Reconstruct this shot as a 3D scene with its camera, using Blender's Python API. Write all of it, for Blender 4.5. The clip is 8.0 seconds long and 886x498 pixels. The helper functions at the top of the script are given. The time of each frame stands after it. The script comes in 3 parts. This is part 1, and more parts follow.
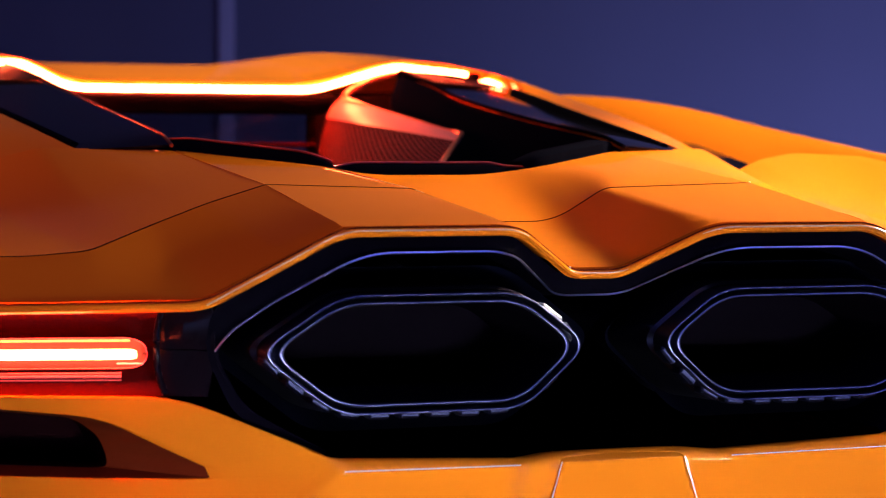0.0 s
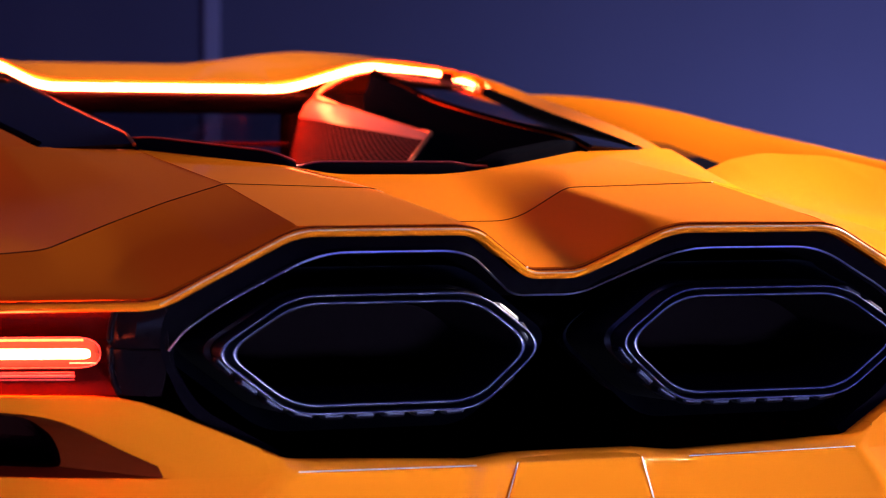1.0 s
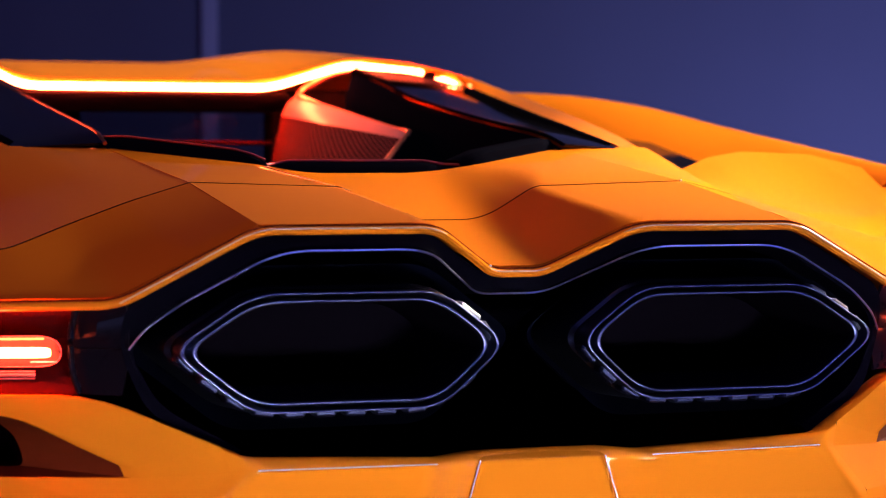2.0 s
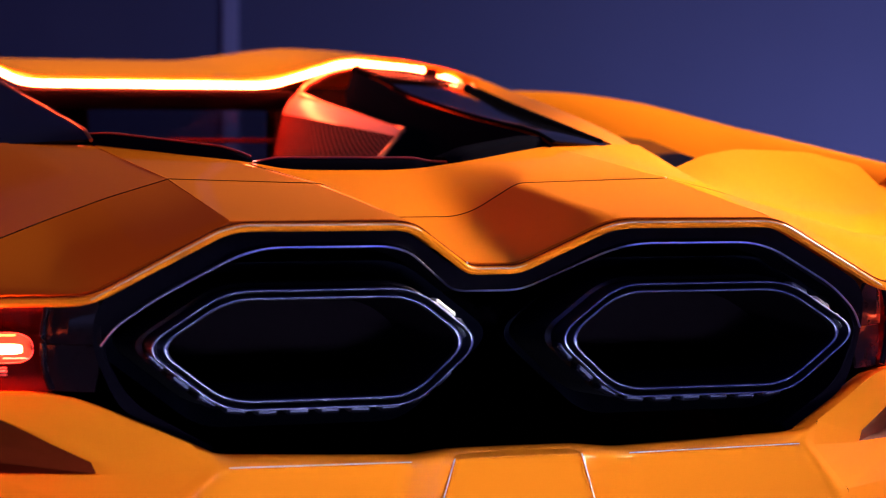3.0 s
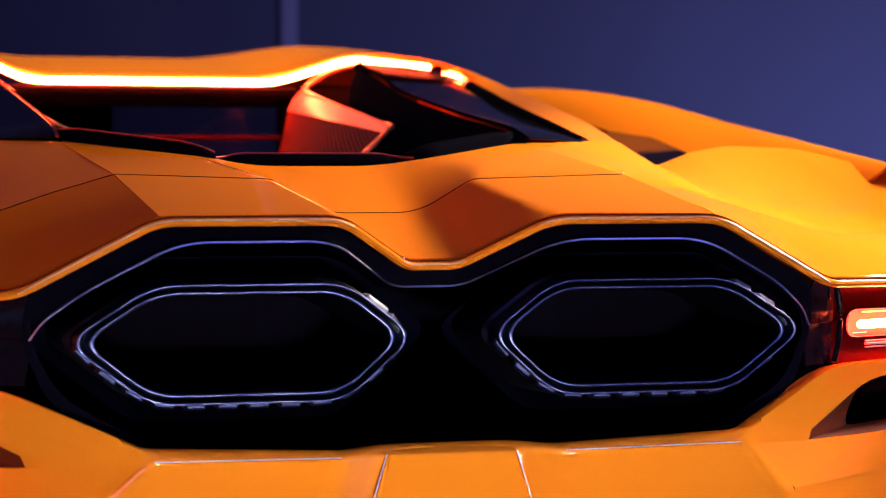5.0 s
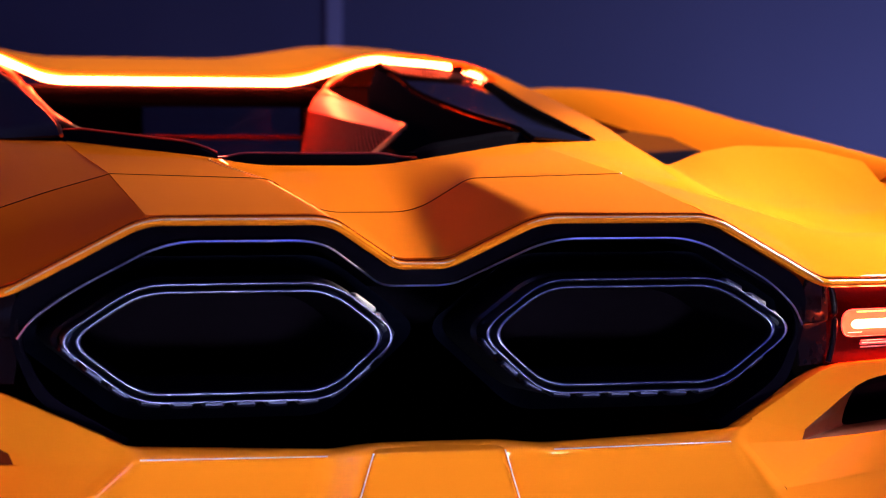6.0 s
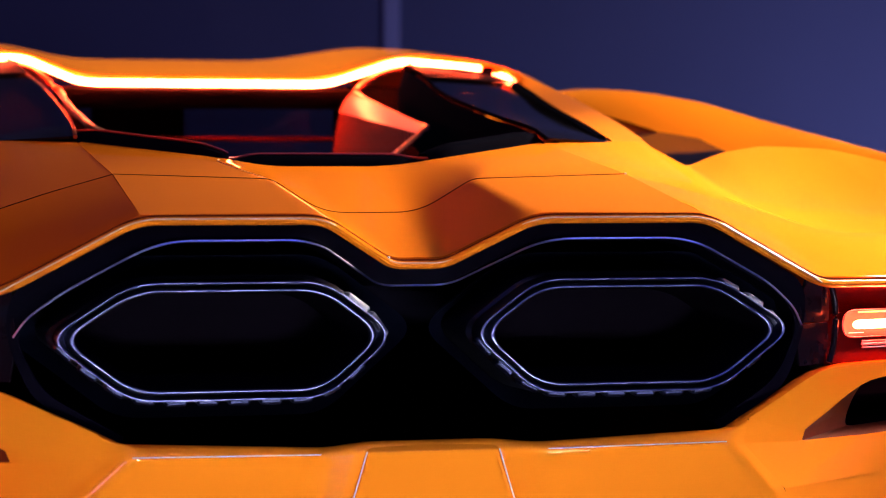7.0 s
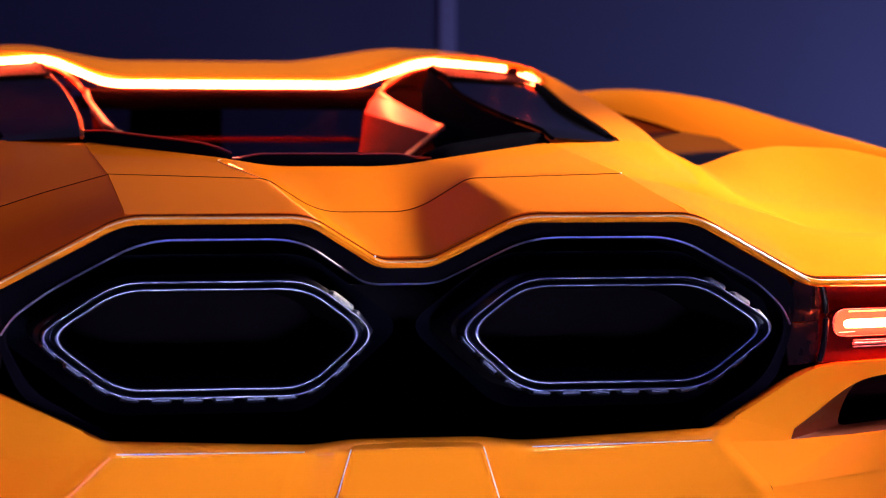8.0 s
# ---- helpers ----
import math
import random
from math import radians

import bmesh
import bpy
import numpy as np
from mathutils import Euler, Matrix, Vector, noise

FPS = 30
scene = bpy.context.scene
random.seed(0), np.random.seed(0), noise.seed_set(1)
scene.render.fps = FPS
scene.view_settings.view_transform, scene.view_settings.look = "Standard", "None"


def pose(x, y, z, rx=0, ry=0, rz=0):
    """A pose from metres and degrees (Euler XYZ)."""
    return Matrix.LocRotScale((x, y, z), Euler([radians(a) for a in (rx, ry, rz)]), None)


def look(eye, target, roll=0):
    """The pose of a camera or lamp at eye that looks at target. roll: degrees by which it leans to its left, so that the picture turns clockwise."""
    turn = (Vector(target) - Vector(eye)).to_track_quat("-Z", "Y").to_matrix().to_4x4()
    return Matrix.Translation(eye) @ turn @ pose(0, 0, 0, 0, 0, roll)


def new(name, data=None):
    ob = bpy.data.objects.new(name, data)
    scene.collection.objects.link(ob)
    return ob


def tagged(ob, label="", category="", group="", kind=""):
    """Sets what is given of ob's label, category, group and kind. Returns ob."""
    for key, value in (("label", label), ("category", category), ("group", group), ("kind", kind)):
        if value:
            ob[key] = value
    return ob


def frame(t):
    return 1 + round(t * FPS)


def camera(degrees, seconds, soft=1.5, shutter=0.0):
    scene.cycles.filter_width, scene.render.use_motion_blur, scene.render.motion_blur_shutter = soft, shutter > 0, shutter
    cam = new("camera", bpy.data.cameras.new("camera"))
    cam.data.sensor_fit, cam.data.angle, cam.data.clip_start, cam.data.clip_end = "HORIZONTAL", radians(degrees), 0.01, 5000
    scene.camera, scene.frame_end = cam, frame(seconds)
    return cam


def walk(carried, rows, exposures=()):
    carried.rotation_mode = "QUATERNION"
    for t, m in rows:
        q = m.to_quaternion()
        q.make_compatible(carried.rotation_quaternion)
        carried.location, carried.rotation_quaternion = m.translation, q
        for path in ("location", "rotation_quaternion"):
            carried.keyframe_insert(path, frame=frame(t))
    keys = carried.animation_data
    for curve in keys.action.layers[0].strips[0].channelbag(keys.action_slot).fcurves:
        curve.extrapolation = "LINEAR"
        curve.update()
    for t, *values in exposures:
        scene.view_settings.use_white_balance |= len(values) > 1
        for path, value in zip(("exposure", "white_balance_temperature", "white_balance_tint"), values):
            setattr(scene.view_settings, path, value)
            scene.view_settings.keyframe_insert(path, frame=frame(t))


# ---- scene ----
cam = camera(21.29, 8.0, soft=1.1)
PATH = [
    (0, pose(-0.9377, -2.0396, 0.9784, 87.611, -0.081, -20.265)),
    (0.5, pose(-0.9199, -2.0431, 0.9778, 87.626, -0.122, -20.334)),
    (1, pose(-0.8999, -2.0463, 0.9779, 87.61, -0.164, -20.359)),
    (1.5, pose(-0.8786, -2.0541, 0.9782, 87.598, -0.137, -20.318)),
    (3, pose(-0.7986, -2.0712, 0.9751, 87.564, -0.144, -19.213)),
    (3.5, pose(-0.757, -2.0798, 0.9735, 87.57, -0.146, -18.636)),
    (4, pose(-0.7154, -2.0924, 0.9733, 87.558, -0.142, -18.005)),
    (4.5, pose(-0.6793, -2.1023, 0.9719, 87.554, -0.163, -17.401)),
    (6, pose(-0.5766, -2.1362, 0.9705, 87.556, -0.15, -15.162)),
    (6.5, pose(-0.5394, -2.1499, 0.9705, 87.562, -0.129, -14.253)),
    (7, pose(-0.5002, -2.1646, 0.9679, 87.625, -0.101, -13.224)),
    (7.5, pose(-0.4569, -2.1812, 0.9674, 87.63, -0.048, -12.139)),
    (8, pose(-0.4127, -2.1984, 0.967, 87.642, -0.029, -11.246)),
]

cam.data.dof.use_dof = True
cam.data.dof.focus_distance = 2.45
cam.data.dof.aperture_fstop = 7.1
walk(cam, PATH)

# ---- light ----
world = bpy.data.worlds.new("studio_air")
scene.world = world
world.use_nodes = True
world.node_tree.nodes["Background"].inputs[0].default_value = (0.10, 0.11, 0.28, 1)
world.node_tree.nodes["Background"].inputs[1].default_value = 0.12


def area(name, eye, target, sx, sy, power, color, spread=180):
    lamp = bpy.data.lights.new(name, "AREA")
    lamp.shape, lamp.size, lamp.size_y, lamp.energy, lamp.color, lamp.spread = "RECTANGLE", sx, sy, power, color, radians(spread)
    ob = new(name, lamp)
    ob.matrix_world = look(eye, target)
    return ob


# All lamps are unseen, placed to suit the shading and highlights on the car.
area("overhead_softbox", (1.10, 2.36, 2.7), (1.12, 2.24, 0.8), 3.6, 1.3, 26, (1.0, 0.90, 0.76), 66)
area("side_softbox", (1.42, 0.84, 1.58), (0.46, 0.38, 0.91), 0.9, 0.40, 10.8, (1.0, 0.79, 0.66), 33)
# Added fill with no known source, brightens the intake blade.
area("intake_fill", (0.45, 1.15, 2.5), (0.74, 1.18, 1.0), 0.6, 0.4, 1.4, (1.0, 0.74, 0.56), 26)
# Added blue fill from above, gives upward faces a lavender sheen.
area("blue_top_fill", (0.0, -0.4, 4.45), (0.0, -0.3, 0.9), 4.0, 2.0, 20, (0.22, 0.23, 1.0))
area("rear_softbox", (0.15, -2.7, 0.10), (-0.02, 0.0, 0.69), 1.0, 0.20, 1.9, (0.78, 0.79, 1.0), 17)
# Added red fill, reddens the dim left panels; no such lamp is known.
area("red_side_fill", (-2.6, 0.9, 1.75), (-0.4, 0.4, 0.9), 1.4, 0.4, 15, (1.0, 0.18, 0.12))
area("blue_softbox", (1.7, -1.9, 0.28), (0.0, 0.0, 0.66), 0.5, 0.4, 9, (0.26, 0.30, 1.0))
area("blue_softbox", (-1.7, -1.9, 0.28), (0.0, 0.0, 0.66), 0.5, 0.4, 8, (0.30, 0.34, 1.0))
area("blue_strip", (0.7, -1.7, 2.4), (0.4, 0.0, 0.88), 3.6, 0.16, 17, (0.20, 0.23, 1.0))
# Added fill on the unseen east wall, for blue reflections in the car.
area("wall_fill", (7.4, 1.5, 0.35), (9.0, 1.8, 1.3), 3.0, 0.3, 60, (0.45, 0.48, 1.0))
# Unseen fill that brightens the north wall.
area("wall_fill", (4.6, 4.3, 0.35), (4.4, 6.2, 1.1), 3.0, 0.3, 54, (0.45, 0.48, 1.0))


# ---- materials ----
def material(name, color, rough=0.5, metal=0.0, coat=0.0, noise_scale=0.0, amount=0.0, bump=0.0, color2=None, spec=0.5):
    m = bpy.data.materials.new(name)
    m.use_nodes = True
    nt = m.node_tree
    b = nt.nodes["Principled BSDF"]
    b.inputs["Base Color"].default_value = (*color, 1)
    b.inputs["Roughness"].default_value = rough
    b.inputs["Metallic"].default_value = metal
    b.inputs["Coat Weight"].default_value = coat
    b.inputs["Coat Roughness"].default_value = 0.03
    b.inputs["Specular IOR Level"].default_value = spec
    if noise_scale:
        tc = nt.nodes.new("ShaderNodeTexCoord")
        no = nt.nodes.new("ShaderNodeTexNoise")
        no.inputs["Scale"].default_value = noise_scale
        no.inputs["Detail"].default_value = 6
        nt.links.new(tc.outputs["Object"], no.inputs["Vector"])
        if color2:
            mix = nt.nodes.new("ShaderNodeMix")
            mix.data_type = "RGBA"
            mix.inputs[6].default_value = (*color, 1)
            mix.inputs[7].default_value = (*color2, 1)
            nt.links.new(no.outputs["Fac"], mix.inputs[0])
            nt.links.new(mix.outputs[2], b.inputs["Base Color"])
        if amount:
            mr = nt.nodes.new("ShaderNodeMapRange")
            mr.inputs["To Min"].default_value = max(0.0, rough - amount)
            mr.inputs["To Max"].default_value = rough + amount
            nt.links.new(no.outputs["Fac"], mr.inputs["Value"])
            nt.links.new(mr.outputs["Result"], b.inputs["Roughness"])
        if bump:
            bp = nt.nodes.new("ShaderNodeBump")
            bp.inputs["Strength"].default_value = bump
            bp.inputs["Distance"].default_value = 0.001
            nt.links.new(no.outputs["Fac"], bp.inputs["Height"])
            nt.links.new(bp.outputs["Normal"], b.inputs["Normal"])
    return m


def glow(name, color, strength):
    m = bpy.data.materials.new(name)
    m.use_nodes = True
    b = m.node_tree.nodes["Principled BSDF"]
    b.inputs["Base Color"].default_value = (*color, 1)
    b.inputs["Emission Color"].default_value = (*color, 1)
    b.inputs["Emission Strength"].default_value = strength
    return m


PAINT = material("orange_pearl_paint", (0.92, 0.235, 0.010), 0.5, 0.0, 0.6, 900, 0.05, 0.0, (0.86, 0.215, 0.008), 0.0)
PAINT.node_tree.nodes["Principled BSDF"].inputs["Coat IOR"].default_value = 1.42
CHEEK = material("piano_black", (0.004, 0.003, 0.005), 0.28, 0, 0.0, 60, 0.03, 0.0, None, 0.05)
BOWL = material("glossy_dark_bowl", (0.0028, 0.0034, 0.0085), 0.45, 0, 0.0, 60, 0.05, 0.0, None, 0.04)
SATIN = material("satin_black", (0.0026, 0.0022, 0.0046), 0.6, 0, 0, 220, 0.1, 0.1, None, 0.004)
SOOT = material("sooty_pipe", (0.0028, 0.0020, 0.0034), 0.9, 0, 0, 140, 0.1, 0.2, None, 0.0)
TIP = material("dark_polished_metal", (0.115, 0.12, 0.19), 0.30, 1.0)
TRIM = material("dark_edge_trim", (0.52, 0.54, 0.78), 0.30, 1.0)
# The tab metal comes in a lit and a shaded tone.
TAB_LIT = material("lit_heat_shield_metal", (0.22, 0.22, 0.23), 0.46, 1.0, 0, 160, 0.08, 0.2)
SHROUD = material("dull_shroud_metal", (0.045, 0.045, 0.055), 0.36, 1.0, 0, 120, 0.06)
TAB_SHADED = material("shaded_heat_shield_metal", (0.028, 0.032, 0.062), 0.48, 1.0, 0, 160, 0.08, 0.2)
# Dark flange; the brake strip's red light is put into its base colour.
WALLPANEL = material("red_lit_satin_panel", (0.55, 0.17, 0.15), 0.30, 0.0, 0.0, 120, 0.05, 0.0, None, 0.8)
# Metal tinted red so the edge looks lit by the strip.
ARCH = material("red_lit_arch_metal", (0.75, 0.22, 0.13), 0.30, 0.7, 0.0, 120, 0.05)
MESH = material("perforated_skin", (0.04, 0.036, 0.036), 0.70, 0.0, 0.0, 120, 0.05, 0.0, None, 0.0)
mesh_tree = MESH.node_tree
mesh_coord = mesh_tree.nodes.new("ShaderNodeTexCoord")
mesh_map = mesh_tree.nodes.new("ShaderNodeMapping")
mesh_map.inputs["Scale"].default_value = (58.0, 105.0, 1.0)
mesh_map.inputs["Rotation"].default_value = (0, 0, radians(45))
mesh_dots = mesh_tree.nodes.new("ShaderNodeTexVoronoi")
mesh_dots.voronoi_dimensions = "2D"
mesh_dots.inputs["Randomness"].default_value = 0.0
mesh_dots.inputs["Scale"].default_value = 1.0
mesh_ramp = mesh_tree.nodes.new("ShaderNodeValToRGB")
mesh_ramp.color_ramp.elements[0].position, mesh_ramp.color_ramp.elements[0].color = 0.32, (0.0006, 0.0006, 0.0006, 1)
# Reddened between the holes to stand for the strip's light.
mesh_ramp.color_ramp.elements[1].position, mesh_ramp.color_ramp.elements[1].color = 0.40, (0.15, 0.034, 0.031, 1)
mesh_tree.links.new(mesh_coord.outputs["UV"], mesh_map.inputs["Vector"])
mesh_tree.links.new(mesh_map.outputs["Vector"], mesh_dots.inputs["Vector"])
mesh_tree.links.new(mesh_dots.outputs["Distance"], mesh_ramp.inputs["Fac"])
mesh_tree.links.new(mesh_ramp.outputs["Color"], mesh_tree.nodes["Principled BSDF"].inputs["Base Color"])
SKIRT = material("dark_blue_panel", (0.0020, 0.0030, 0.0075), 0.6, 0, 0, 80, 0.05, 0.0, None, 0.0)
TINT = bpy.data.materials.new("tinted_glass")
TINT.use_nodes = True
tint_tree = TINT.node_tree
tint_out = tint_tree.nodes["Material Output"]
tint_clear = tint_tree.nodes.new("ShaderNodeBsdfTransparent")
tint_clear.inputs[0].default_value = (0.62, 0.60, 0.62, 1)
tint_gloss = tint_tree.nodes.new("ShaderNodeBsdfGlossy")
tint_gloss.inputs["Roughness"].default_value = 0.03
tint_mix = tint_tree.nodes.new("ShaderNodeMixShader")
tint_mix.inputs[0].default_value = 0.015
tint_tree.links.new(tint_clear.outputs[0], tint_mix.inputs[1])
tint_tree.links.new(tint_gloss.outputs[0], tint_mix.inputs[2])
tint_tree.links.new(tint_mix.outputs[0], tint_out.inputs["Surface"])
CLEAR = bpy.data.materials.new("clear_glass")
CLEAR.use_nodes = True
clear_pass = CLEAR.node_tree.nodes.new("ShaderNodeBsdfTransparent")
clear_pass.inputs[0].default_value = (0.94, 0.95, 0.96, 1)
CLEAR.node_tree.links.new(clear_pass.outputs[0], CLEAR.node_tree.nodes["Material Output"].inputs["Surface"])
DOORGLASS = material("dark_door_glass", (0.006, 0.006, 0.012), 0.06, 0, 0.0, 3, 0.02, 0.0, None, 0.5)
GLASS = material("smoked_glass", (0.004, 0.004, 0.006), 0.05, 0, 0.0, 3, 0.02, 0.0, None, 0.22)
# Metals for thin tubes that stand in for highlights.
GLINT = material("pale_glint_metal", (0.85, 0.85, 0.95), 0.5, 0.8, 0, 200, 0.04)
GLEAM = material("orange_glint_metal", (0.90, 0.55, 0.32), 0.5, 0.8, 0, 200, 0.04)
# Orange darkened to put the vent recess's shade into the colour.
LINING = material("shaded_vent_lining", (0.15, 0.019, 0.004), 0.45, 0, 0.1, 60, 0.05, 0.0, (0.12, 0.015, 0.003), 0.1)
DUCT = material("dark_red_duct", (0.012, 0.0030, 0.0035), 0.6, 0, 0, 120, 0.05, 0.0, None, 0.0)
# Shaded copy of the orange body paint, for the intake's inner wall.
SHADEPAINT = material("shaded_orange_paint", (0.42, 0.062, 0.009), 0.45, 0, 0.7, 60, 0.05, 0.0, (0.30, 0.036, 0.006), 0.0)
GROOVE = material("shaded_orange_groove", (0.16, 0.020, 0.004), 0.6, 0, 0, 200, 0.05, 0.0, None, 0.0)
SEAL = material("dark_red_seal", (0.03, 0.004, 0.002), 0.6, 0, 0, 200, 0.05, 0.0, None, 0.0)
HEADER = material("dark_cabin_lining", (0.020, 0.014, 0.016), 0.6, 0, 0, 90, 0.1, 0.1, (0.014, 0.010, 0.012), 0.02)
COWL = material("cowl_rubber", (0.003, 0.003, 0.005), 0.6, 0, 0, 200, 0.05, 0.1, None, 0.0)
LITGLASSEDGE = material("red_lit_glass_edge", (0.45, 0.16, 0.12), 0.3, 1.0, 0, 200, 0.04)
# Red base colour stands for the brake strip mirrored on the cowls.
REDGLINT = material("red_glint_metal", (0.62, 0.10, 0.08), 0.5, 1.0, 0, 200, 0.04)
RUBBER = material("black_rubber", (0.006, 0.006, 0.007), 0.5, 0, 0, 200, 0.1, 0.15, None, 0.02)
LENS = material("red_lens", (0.045, 0.0035, 0.0035), 0.4, 0, 0.0, 60, 0.05, 0.0, None, 0.0)
CAPSULE = material("red_lamp_reflector", (0.040, 0.022, 0.022), 0.4, 0, 0, 90, 0.05, 0.0, None, 0.1)
STRIP = glow("brake_strip_light", (1.0, 0.075, 0.022), 180)
BAR = glow("tail_lamp_light", (1.0, 0.085, 0.03), 120)
BAR_DIM = glow("tail_lamp_dim_light", (1.0, 0.10, 0.08), 0.40)
BAR_DOT = glow("tail_lamp_dot_light", (1.0, 0.28, 0.06), 5)
STUDIO = material("blue_studio_wall", (0.10, 0.108, 0.215), 0.8, 0, 0, 1.3, 0.05, 0.0, (0.085, 0.092, 0.18))
STUDIO2 = material("pale_wall_joint", (0.33, 0.34, 0.54), 0.6, 0, 0, 3.0, 0.05)
FLOOR = material("dark_studio_floor", (0.03, 0.03, 0.05), 0.3, 0, 0, 2.0, 0.1, 0.05)
CEIL = material("dark_studio_ceiling", (0.02, 0.02, 0.03), 0.9, 0, 0, 2.0, 0.05)


# ---- mesh helpers ----
def part(name, bm, mat, parent=None, label="", sharp=35, thick=0.0, bevel=0.0, flip=False):
    if flip:
        bmesh.ops.reverse_faces(bm, faces=bm.faces[:])
    me = bpy.data.meshes.new(name)
    bm.edges.index_update()
    rims = [e.index for e in bm.edges if e.is_boundary]
    bm.to_mesh(me)
    bm.free()
    for p in me.polygons:
        p.use_smooth = True
    me.set_sharp_from_angle(angle=radians(sharp))
    for k in rims:
        me.edges[k].use_edge_sharp = True
    me.materials.append(mat)
    ob = new(name, me)
    ob.parent = parent
    if thick:
        mod = ob.modifiers.new("thickness", "SOLIDIFY")
        mod.thickness, mod.offset = thick, -1
    if bevel:
        mod = ob.modifiers.new("edge", "BEVEL")
        mod.width, mod.segments, mod.limit_method, mod.angle_limit = bevel, 2, "ANGLE", radians(40)
    return tagged(ob, label)


def grid(rows, close=False):
    bm = bmesh.new()
    v = [[bm.verts.new(p) for p in r] for r in rows]
    bm.verts.index_update()
    n = len(rows[0])
    for i in range(len(rows) - 1):
        for j in range(n if close else n - 1):
            k = (j + 1) % n
            bm.faces.new((v[i][j], v[i][k], v[i + 1][k], v[i + 1][j]))
    return bm


def curve(pts, n):
    """n points evenly along a smooth curve through pts."""
    P = [Vector(p) for p in pts]
    P = [P[0] * 2 - P[1]] + P + [P[-1] * 2 - P[-2]]
    out = []
    for i in range(1, len(P) - 2):
        a, b, c, d = P[i - 1:i + 3]
        for k in range(12):
            t = k / 12
            out.append(0.5 * ((2 * b) + (c - a) * t + (2 * a - 5 * b + 4 * c - d) * t * t + (3 * b - a - 3 * c + d) * t ** 3))
    out.append(P[-2])
    return even(out, n)


def even(out, n):
    s = [0.0]
    for a, b in zip(out, out[1:]):
        s.append(s[-1] + (b - a).length)
    res, j = [], 0
    for k in range(n):
        t = s[-1] * k / (n - 1)
        while j < len(s) - 2 and s[j + 1] < t:
            j += 1
        f = (t - s[j]) / max(s[j + 1] - s[j], 1e-9)
        res.append(out[j].lerp(out[j + 1], f))
    return res


def fillet(pts, r, seg=5, closed=False):
    """The line through pts with its corners rounded; r is one radius or a list of one for each point."""
    P = [Vector(p) for p in pts]
    n = len(P)
    radii = r if type(r) is list else [r] * n
    out = []
    for i in range(n):
        if not closed and i in (0, n - 1):
            out.append(P[i])
            continue
        a, b, c = P[i - 1], P[i], P[(i + 1) % n]
        ra = min(radii[i], (a - b).length * 0.48, (c - b).length * 0.48)
        p, q = b + (a - b).normalized() * ra, b + (c - b).normalized() * ra
        for k in range(seg + 1):
            t = k / seg
            out.append(p * (1 - t) ** 2 + b * 2 * t * (1 - t) + q * t * t)
    return out


def tube(line, radius, seg=8, closed=False, flat=1.0):
    """A round bar along a line; flat squeezes it upright."""
    n = len(line)
    rows = []
    for i, p in enumerate(line):
        a = line[i - 1] if i or closed else p
        b = line[(i + 1) % n] if i < n - 1 or closed else p
        t = (b - a).normalized()
        side = t.cross(Vector((0, 0, 1)))
        side = side.normalized() if side.length > 1e-4 else Vector((1, 0, 0))
        up = side.cross(t).normalized()
        r = radius[i] if type(radius) is list else radius
        rows.append([p + side * math.cos(2 * math.pi * k / seg) * r + up * math.sin(2 * math.pi * k / seg) * r * flat for k in range(seg)])
    bm = grid(rows + ([rows[0]] if closed else []), True)
    if not closed:
        bm.verts.ensure_lookup_table()
        bm.faces.new([bm.verts[k] for k in range(seg)][::-1])
        bm.faces.new([bm.verts[(n - 1) * seg + k] for k in range(seg)])
    else:
        bmesh.ops.remove_doubles(bm, verts=bm.verts[:], dist=1e-6)
    bmesh.ops.recalc_face_normals(bm, faces=bm.faces[:])
    return bm


def box(x0, x1, y0, y1, z0, z1):
    bm = bmesh.new()
    bmesh.ops.create_cube(bm, size=1, matrix=Matrix.Translation(((x0 + x1) / 2, (y0 + y1) / 2, (z0 + z1) / 2)) @ Matrix.Diagonal((x1 - x0, y1 - y0, z1 - z0, 1)))
    return bm


def mir(pts, s):
    return [Vector((p[0] * s, p[1], p[2])) for p in pts]


def both(half):
    """A line from the far left to the far right out of its right half, which begins on the middle."""
    return [Vector((-p[0], p[1], p[2])) for p in half[:0:-1]] + [Vector(p) for p in half]


# ---- the studio ----
for name, b, mat, label, cat in (
    ("floor", (-9, 9, -9, 6.4, -0.2, 0.0), FLOOR, "dark polished studio floor under the car", "floor"),
    ("ceiling", (-9, 9, -9, 6.4, 4.6, 4.8), CEIL, "dark studio ceiling high above the car", "ceiling"),
    ("wall_north", (-9, 9, 6.2, 6.4, 0, 4.6), STUDIO, "plain dark blue studio wall behind the car", "wall"),
    ("wall_south", (-9, 9, -9.2, -9.0, 0, 4.6), STUDIO, "plain dark blue studio wall", "wall"),
    ("wall_east", (9, 9.2, -9, 6.4, 0, 4.6), STUDIO, "plain dark blue studio wall", "wall"),
    ("wall_west", (-9.2, -9, -9, 6.4, 0, 4.6), STUDIO, "plain dark blue studio wall", "wall"),
):
    tagged(part(name, box(*b), mat), label, cat, kind="structure")
tagged(part("trim", box(1.242, 1.302, 6.188, 6.2, 0, 4.6), STUDIO2, bevel=0.003), "pale upright joint strip on the blue wall", "trim", kind="structure")

# ---- the car ----
car = tagged(new("sports_car"), "low orange sports car with twin hexagonal exhausts and lit tail lamps", "car")


def stations(lines, r, seg=5):
    return [fillet(both(l), r, seg) for l in lines]


# tail panel and engine lid, from the middle outwards: valley, valley edge, hump edge, hump shoulder
LIP = [(0, 0.073, 0.8645), (0.026, 0.070, 0.8645), (0.103, 0.020, 0.9095), (0.274, 0.021, 0.9085)]
GAP = [(0, 0.300, 0.9025), (0.052, 0.300, 0.9025), (0.109, 0.290, 0.9385), (0.276, 0.274, 0.9437)]
